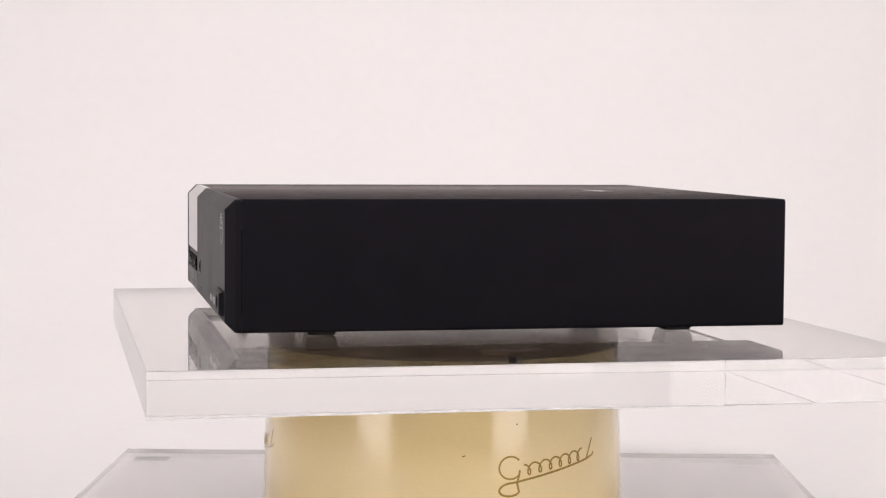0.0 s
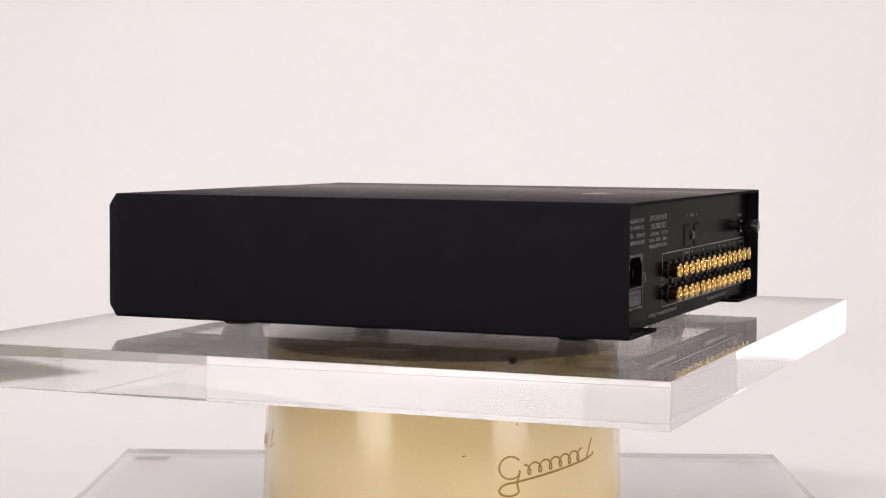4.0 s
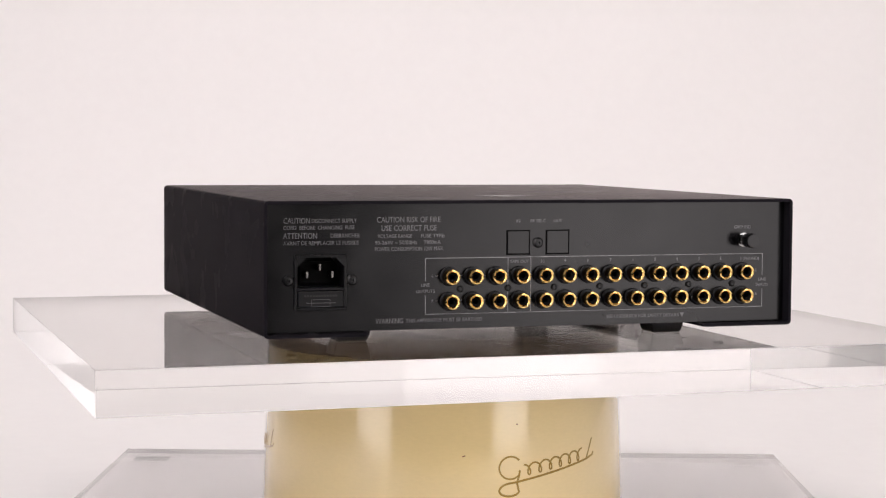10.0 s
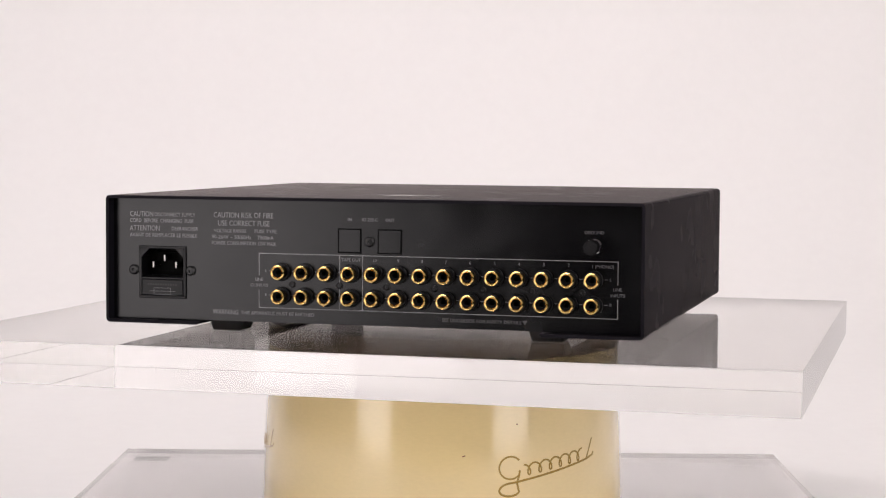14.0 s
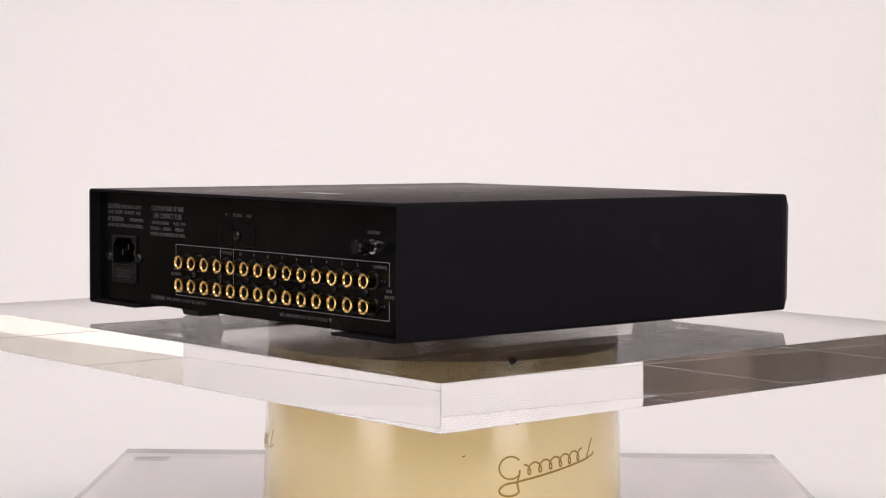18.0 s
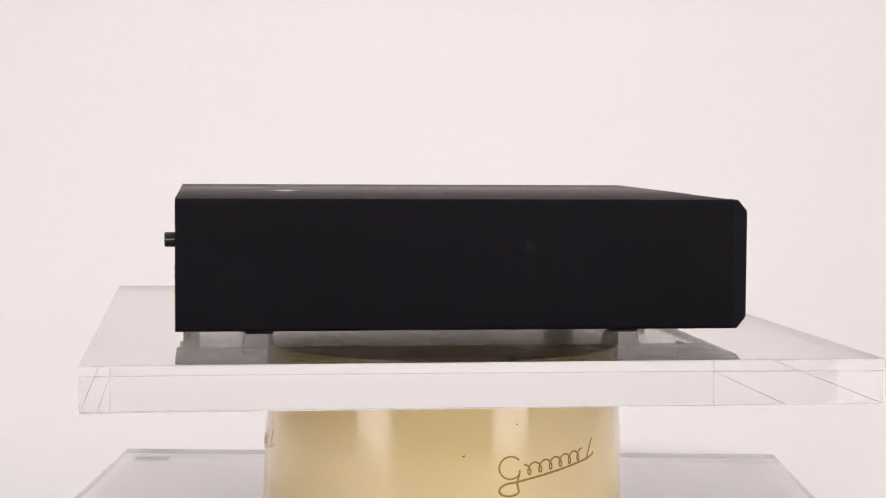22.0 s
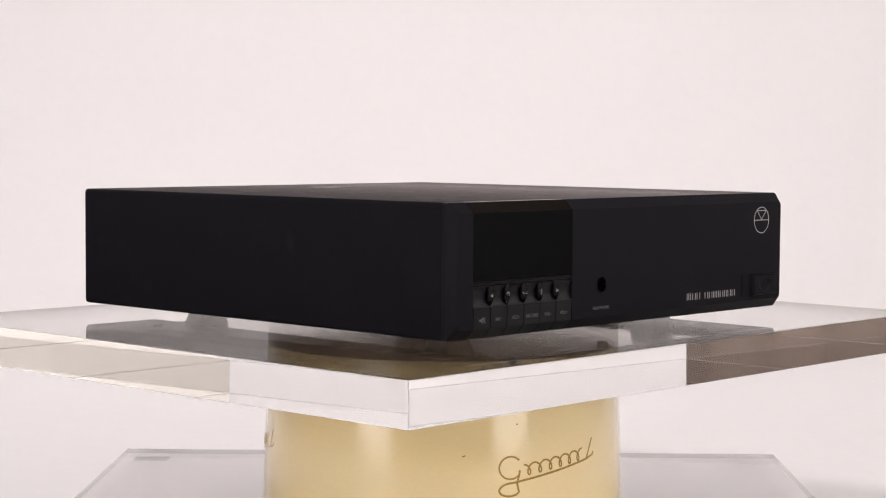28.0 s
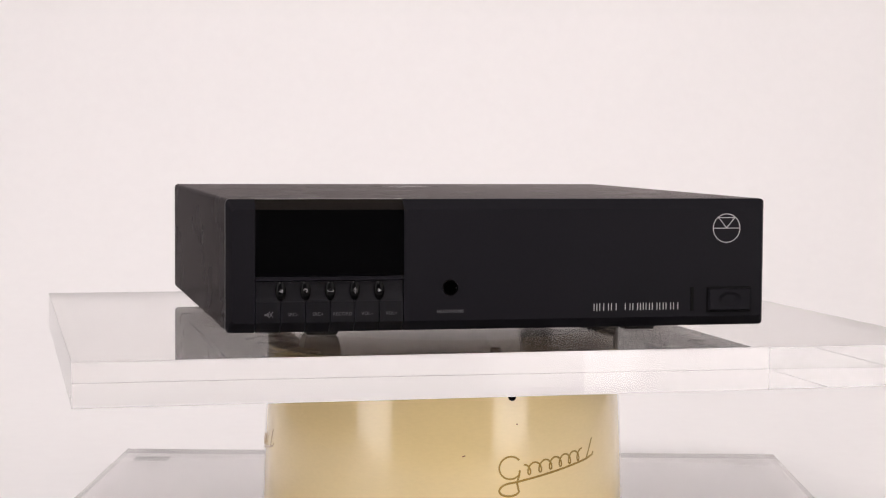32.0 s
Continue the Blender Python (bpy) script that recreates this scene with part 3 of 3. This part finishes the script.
# round emblem
ring = lathe([(0.00860, -0.0001), (0.00860, 0.0001), (0.00815, 0.0001), (0.00815, -0.0001), (0.00860, -0.0001)], 64)
emblem = amp_part("emblem", ring, PALE, "thin pale ring with a triangle on a line", at=pose(0.1337, FACE_Y, -0.0165, 90))
bm = bmesh.new()
for a, b in (((-0.0082, 0), (0.0082, 0)), ((-0.0051, 0.0062), (0.0051, 0.0062)), ((-0.0051, 0.0062), (0, 0.0002)), ((0.0051, 0.0062), (0, 0.0002))):
    d = Vector((b[0] - a[0], b[1] - a[1])).normalized() * 0.00022
    prism([(a[0] - d.y, a[1] + d.x), (b[0] - d.y, b[1] + d.x), (b[0] + d.y, b[1] - d.x), (a[0] + d.y, a[1] - d.x)], FACE_Y - 0.0001, FACE_Y, bm)
amp_part("emblem_lines", bm, PALE, "pale lines of the emblem", at=pose(0.1337, 0, -0.0165))
# A solid pad, not a gap: its near-black colour holds the gap's shade.
amp_part("button_surround", box(0.1216, 0.1494, FACE_Y - 0.0003, FACE_Y + 0.001, -0.0662, -0.0510, 0.0003), PIT, "thin dark pad with the button gap's shade in its colour")


def rocker(w, h, rise, rx, rz, deep, nx=56, nz=36):
    """A pad with rounded rims and an oval finger hollow in its middle, facing the front."""
    bm = bmesh.new()
    grid = []
    for j in range(nz + 1):
        row = []
        for i in range(nx + 1):
            x, z = w * (i / nx - 0.5), h * (j / nz - 0.5)
            rim = min(w / 2 - abs(x), h / 2 - abs(z), 0.0011) / 0.0011
            q = math.hypot(x / rx, z / rz)
            g = min(max((1 - q) / 0.45, 0), 1)
            cup = deep * g * g * (3 - 2 * g)
            row.append(bm.verts.new((x, -rise * math.sqrt(max(1 - (1 - rim) ** 2, 0)) + cup, z)))
        grid.append(row)
    for a, b in zip(grid, grid[1:]):
        for k in range(nx):
            bm.faces.new((a[k], a[k + 1], b[k + 1], b[k]))
    rim = [grid[0][k] for k in range(nx)] + [grid[k][nx] for k in range(nz)] + [grid[nz][nx - k] for k in range(nx)] + [grid[nz - k][0] for k in range(nz)]
    foot = [bm.verts.new((v.co.x, 0.0012, v.co.z)) for v in rim]
    for k in range(len(rim)):
        bm.faces.new((rim[k], rim[(k + 1) % len(rim)], foot[(k + 1) % len(rim)], foot[k]))
    bm.faces.new(foot)
    return bm


amp_part("power_button", rocker(0.0262, 0.0134, 0.0026, 0.0076, 0.0049, 0.0012, 84, 56), FACE, "black rocker power button with an oval hollow", True, at=pose(0.1355, FACE_Y - 0.0002, -0.0585))
amp_part("status_slot", box(0.1117, 0.1137, FACE_Y - 0.0003, FACE_Y + 0.001, -0.0652, -0.0510, 0.0002), PIT, "narrow dark status lamp slot")

# feet, underside screws, and the patches on lid and side
for x in (-0.0985, 0.0990):
    for y in (-0.096, 0.124):
        foot = hull([(sx * w, sy * w, z) for w, z in ((0.0112, 0.0), (0.0112, -0.004), (0.0092, -0.0110)) for sx in (-1, 1) for sy in (-0.9, 0.9)])
        bmesh.ops.bevel(foot, geom=list(foot.edges), offset=0.0008, segments=1, affect="EDGES")
        amp_part("foot", foot, RUBBER, "black rubber foot", at=pose(x, y, -0.0702))
for x, y in ((-0.134, 0.131), (0.134, 0.131), (-0.107, -0.131), (0.107, -0.131), (0.0, -0.132)):
    amp_part("screw", lathe([(0.0033, 0.0025), (0.0033, -0.0008), (0.0024, -0.0016), (0.0009, -0.0017), (0.0008, -0.0009), (0, -0.0009)], 20), PIT, "dark round-headed underside screw", True, at=pose(x, y, LOW + 0.0001))


def patch(mat, label, at):
    """A thin unit disc, scaled to the patch."""
    bm = bmesh.new()
    bm.faces.new([bm.verts.new((math.cos(2 * math.pi * q / 24), math.sin(2 * math.pi * q / 24), 0)) for q in range(24)])
    return amp_part("surface_patch", bm, mat, label, at=at)


patch(LID_PATCH, "pale patch on the lid", pose(-0.003, 0.104, RISE + 0.00012) @ Matrix.Diagonal((0.027, 0.011, 0.02, 1)))
patch(RUB, "faint dusty rub on the side", pose(XL - 0.0001, -0.028, -0.0260, 0, -90, 0) @ pose(0, 0, 0, 0, 0, 25) @ Matrix.Diagonal((0.008, 0.0045, 0.01, 1)))

# ---- rear panel ----


def back_print(words, size, x, z, align="LEFT", spacing=1.0, name="print", label="small grey lettering", width=None):
    """Lettering on the rear panel; width squeezes it to a true length."""
    me = lettering(words, size, spacing, align=align)
    if width:
        have = max(v.co.x for v in me.vertices) - min(v.co.x for v in me.vertices)
        for v in me.vertices:
            v.co.x *= width / have
    me.materials.append(PRINT)
    m = Matrix(((-1, 0, 0, x), (0, 0, 1, PANEL_Y + 0.00006), (0, 1, 0, z), (0, 0, 0, 1)))
    return amp_part(name, me, PRINT, label, at=m)


for words, size, x, z, w in (
        ("CAUTION", 0.0031, 0.1470, -0.0118, 0.0148), ("DISCONNECT SUPPLY", 0.0022, 0.1312, -0.0115, 0.0256),
        ("CORD  BEFORE  CHANGING  FUSE", 0.0022, 0.1470, -0.0152, 0.0403),
        ("ATTENTION", 0.0031, 0.1470, -0.0201, 0.0190), ("DEBRANCHER", 0.0022, 0.1204, -0.0197, 0.0166),
        ("AVANT DE REMPLACER LE FUSIBLE", 0.0022, 0.1470, -0.0237, 0.0428),
        ("CAUTION RISK OF FIRE", 0.0031, 0.0939, -0.0116, 0.0370), ("USE CORRECT FUSE", 0.0031, 0.0913, -0.0163, 0.0322),
        ("VOLTAGE RANGE", 0.0020, 0.0934, -0.0202, 0.0200), ("FUSE TYPE:", 0.0020, 0.0684, -0.0202, 0.0140),
        ("90-264V ~ 50/60Hz", 0.0022, 0.0950, -0.0239, 0.0245), ("T800mA", 0.0022, 0.0666, -0.0239, 0.0100),
        ("POWER CONSUMPTION 12W MAX.", 0.0022, 0.0951, -0.0275, 0.0402),
        ("WARNING", 0.0028, 0.0944, -0.0680, 0.0160), ("THIS APPARATUS MUST BE EARTHED", 0.0020, 0.0768, -0.0677, 0.0452),
        ("SEE UNDERSIDE FOR SAFETY DETAILS", 0.0019, -0.0447, -0.0681, 0.0460)):
    back_print(words, size, x, z, width=w)
bm = prism([(-0.0913, -0.0660), (-0.0943, -0.0660), (-0.0928, -0.0684)], PANEL_Y, PANEL_Y + 0.0001)
amp_part("arrow", bm, PRINT, "small grey arrow")
COLS = [0.0516 - 0.01408 * k for k in range(14)]
ROW_L, ROW_R = -0.0423, -0.0563
for words, x, z in (("TAPE OUT", 0.0093, -0.0353), ("IN", 0.0102, -0.0122), ("RS 232-C", -0.0019, -0.0122), ("OUT", -0.0139, -0.0122), ("GROUND", -0.1316, -0.0169),
                    ("LINE", 0.0654, -0.0478), ("OUTPUTS", 0.0654, -0.0513), ("LINE", -0.1449, -0.0481), ("INPUTS", -0.1450, -0.0514), ("1 (PHONO)", -0.1365, -0.0356)):
    back_print(words, 0.0018, x, z, "CENTER", 0.95)
for k in range(4, 13):
    back_print(str(14 - k), 0.0018, COLS[k], -0.0353, "CENTER", name="number")
for words, z in (("L", ROW_L), ("R", ROW_R)):
    back_print(words, 0.0016, 0.0612, z - 0.0003, "CENTER", name="print")
    back_print(words, 0.0016, -0.1410, z - 0.0003, "CENTER", name="print")
FRAME = 0.00019
bm = bmesh.new()
for x0, x1, z0, z1 in ((-0.1451, 0.0654, -0.0319, 0), (-0.1451, 0.0654, -0.0634, 0)):
    box(x0, x1, PANEL_Y, PANEL_Y + 0.00008, z0 - FRAME, z0 + FRAME, bm=bm)
for x, z0, z1 in ((0.0654, -0.0634, -0.0530), (0.0654, -0.0448, -0.0319), (-0.1450, -0.0634, -0.0530), (-0.1450, -0.0448, -0.0319), (0.0162, -0.0634, -0.0319), (0.0024, -0.0634, -0.0319)):
    box(x - FRAME, x + FRAME, PANEL_Y, PANEL_Y + 0.0001, z0, z1, bm=bm)
for z in (ROW_L + 0.0004, ROW_R + 0.0004):
    for k in range(15):
        x = 0.0516 + 0.00704 - 0.01408 * k
        box(x - 0.0009, x + 0.0009, PANEL_Y, PANEL_Y + 0.00006, z - 0.00012, z + 0.00012, bm=bm)
amp_part("print_frame", bm, LINE, "thin grey printed frame round the sockets")


def socket_meshes():
    base = shape(lathe([(0.0054, -0.001), (0.0054, 0.0010), (0.0050, 0.0014), (0.0041, 0.0015), (0.0041, 0.0062), (0.0036, 0.0062), (0.0036, -0.001)], 24, "y"), "socket_base", PLASTIC, True)
    base.materials.append(DARK_GOLD)
    for f in base.polygons:
        f.material_index = 1 if f.center.y > 0.0016 and f.normal.y < 0.5 and math.hypot(f.center.x, f.center.z) > 0.0038 else 0
    ring = shape(lathe([(0.0041, 0.0060), (0.0044, 0.0063), (0.0044, 0.0071), (0.0042, 0.0076), (0.0038, 0.0078), (0.0034, 0.0079), (0.0030, 0.0076), (0.0027, 0.0069), (0.0027, 0.0042)], 32, "y"), "socket_ring", GOLD, True)
    core = shape(lathe([(0.0027, 0.0), (0.0027, 0.0064), (0.0016, 0.0056), (0.0014, 0.0020), (0, 0.0020)], 20, "y"), "socket_core", PIT, True)
    return base, ring, core


base, ring, core = socket_meshes()
for z in (ROW_L, ROW_R):
    for x in COLS:
        s = amp_part("phono_socket", base, None, "gold-plated phono socket in a black collar", at=pose(x, PANEL_Y, z))
        amp_part("ring", ring, None, "gold ring", parent=s)
        amp_part("core", core, None, "black insulating core", parent=s)
small_screw = shape(lathe([(0.0019, 0), (0.0019, 0.0006), (0.0012, 0.0011), (0.0006, 0.0011), (0.0005, 0.0004), (0, 0.0004)], 16, "y"), "small_screw", STEEL, True)
big_screw = shape(lathe([(0.0030, 0), (0.0030, 0.0008), (0.0021, 0.0017), (0.0009, 0.0018), (0.0007, 0.0008), (0, 0.0008)], 20, "y"), "big_screw", STEEL, True)
for x in (0.0449, 0.0162, -0.0120, -0.0402, -0.0685, -0.0967, -0.1250):
    amp_part("screw", small_screw, None, "small black screw", at=pose(x, PANEL_Y, -0.0494))
for x, z in ((0.1442, -0.0432), (0.1081, -0.0432), (-0.0017, -0.0238)):
    amp_part("screw", big_screw, None, "round-headed black screw", at=pose(x, PANEL_Y, z))
for x0, x1 in ((0.0031, 0.0173), (-0.0210, -0.0066)):
    # Thin sheet behind the plate; the shade of the gap is its dark colour.
    amp_part("port_gap_shade", box(x0 - 0.0001, x1 + 0.0001, PANEL_Y - 0.001, PANEL_Y + 0.00012, -0.0307, -0.0165), PIT, "thin dark sheet with the plate gap's shade in its colour")
    amp_part("blanking_plate", box(x0 + 0.0006, x1 - 0.0006, PANEL_Y - 0.001, PANEL_Y + 0.0005, -0.0300, -0.0172, 0.0003), BACK, "satin black blanking plate over a data port")

# mains inlet with its fuse drawer
inlet = amp_part("mains_inlet", box(0, 0.001, 0, 0.001, 0, 0.001), PLASTIC, "black mains inlet with a fuse drawer")
bm = bmesh.new()
t = 0.0016
y0, y1 = PANEL_Y - 0.0135, PANEL_Y + 0.0013
for q in ((IX0, IX1, IZ1 - t, IZ1), (IX0, IX1, IZ0, IZ0 + t), (IX0, IX0 + t, IZ0 + t, IZ1 - t), (IX1 - t, IX1, IZ0 + t, IZ1 - t), (IX0 + t, IX1 - t, -0.0487, -0.0473)):
    box(q[0], q[1], y0, y1, q[2], q[3], 0.0003, 1, bm=bm)
# sloped upper corners of the opening
for s, x in ((1, IX0 + t), (-1, IX1 - t)):
    prism([(x, IZ1 - t), (x + s * 0.0050, IZ1 - t), (x, IZ1 - t - 0.0050)], y0, y1 - 0.0002, bm)
inlet.data = shape(bm, "mains_inlet", PLASTIC)
amp_part("well", box(IX0 + t, IX1 - t, PANEL_Y - 0.0150, PANEL_Y - 0.0130, -0.0473, IZ1 - t), PIT, "black recess", parent=inlet)
amp_part("plug_core", box(0.1168, 0.1350, PANEL_Y - 0.0131, PANEL_Y - 0.0112, -0.0455, -0.0335, 0.0002), PIT, parent=inlet)
for x, z in ((0.1330, -0.0402), (0.1258, -0.0362), (0.1186, -0.0402)):
    amp_part("pin", box(x - 0.0007, x + 0.0007, PANEL_Y - 0.0128, PANEL_Y - 0.0022, z - 0.0018, z + 0.0018, 0.0003), PIN, "bright metal pin", parent=inlet)
drawer = amp_part("fuse_drawer", box(IX0 + t + 0.0003, IX1 - t - 0.0003, PANEL_Y - 0.010, PANEL_Y + 0.0010, IZ0 + t + 0.0003, -0.0490, 0.0004), PLASTIC, "black fuse drawer with raised lines", parent=inlet)
bm = bmesh.new()
y = PANEL_Y + 0.0010
for x0, x1, z0, z1 in ((0.1177, 0.1342, -0.05570, -0.05545), (0.1208, 0.1311, -0.05760, -0.05740), (0.1208, 0.1311, -0.05380, -0.05360), (0.1206, 0.1208, -0.05760, -0.05360), (0.1311, 0.1313, -0.05760, -0.05360)):
    box(x0, x1, y - 0.0001, y + 0.00006, z0, z1, bm=bm)
part("fuse_symbol", bm, PRINT, inlet, "grey fuse symbol", at=pose(0, 0, 0))
bm = bmesh.new()
x = 0.1166
while x < 0.1352:
    box(x, x + 0.0011, y - 0.0001, y + 0.00005, -0.0522, -0.0511, bm=bm)
    x += 0.0016
part("drawer_print", bm, RUBBER, inlet, "faint unreadable moulded print")

# ground terminal
post = amp_part("ground_terminal", lathe([(0.0042, 0.0), (0.0042, 0.0016), (0.0030, 0.0018), (0.0030, 0.0052), (0, 0.0052)], 24, "y"), CHROME, "ground terminal with a black knob", True, at=pose(-0.1320, PANEL_Y, -0.0236))
bm = bmesh.new()
n = 36
prof = [(0.0, 0.0052), (0.0039, 0.0052), (0.0041, 0.0060), (0.0041, 0.0125), (0.0037, 0.0134), (0.0, 0.0134)]
lathe([(a * 1.0, b) for a, b in prof], n, "y", bm)
for v in bm.verts:
    rr = math.hypot(v.co.x, v.co.z)
    if rr > 0.0035:
        k = 1 + 0.05 * math.cos(12 * math.atan2(v.co.z, v.co.x))
        v.co.x *= k
        v.co.z *= k
amp_part("knob", bm, STEEL, "black ribbed knob", True, parent=post)


def motions():
    walk(board, [(t, pose(0, 0, BOARD, 0, 0, a + 1.71)) for t, a in TURN])
    walk(amp, [(t, pose(0, 0, TOP, 0, 0, a + 1.33)) for t, a in TURN])


motions()
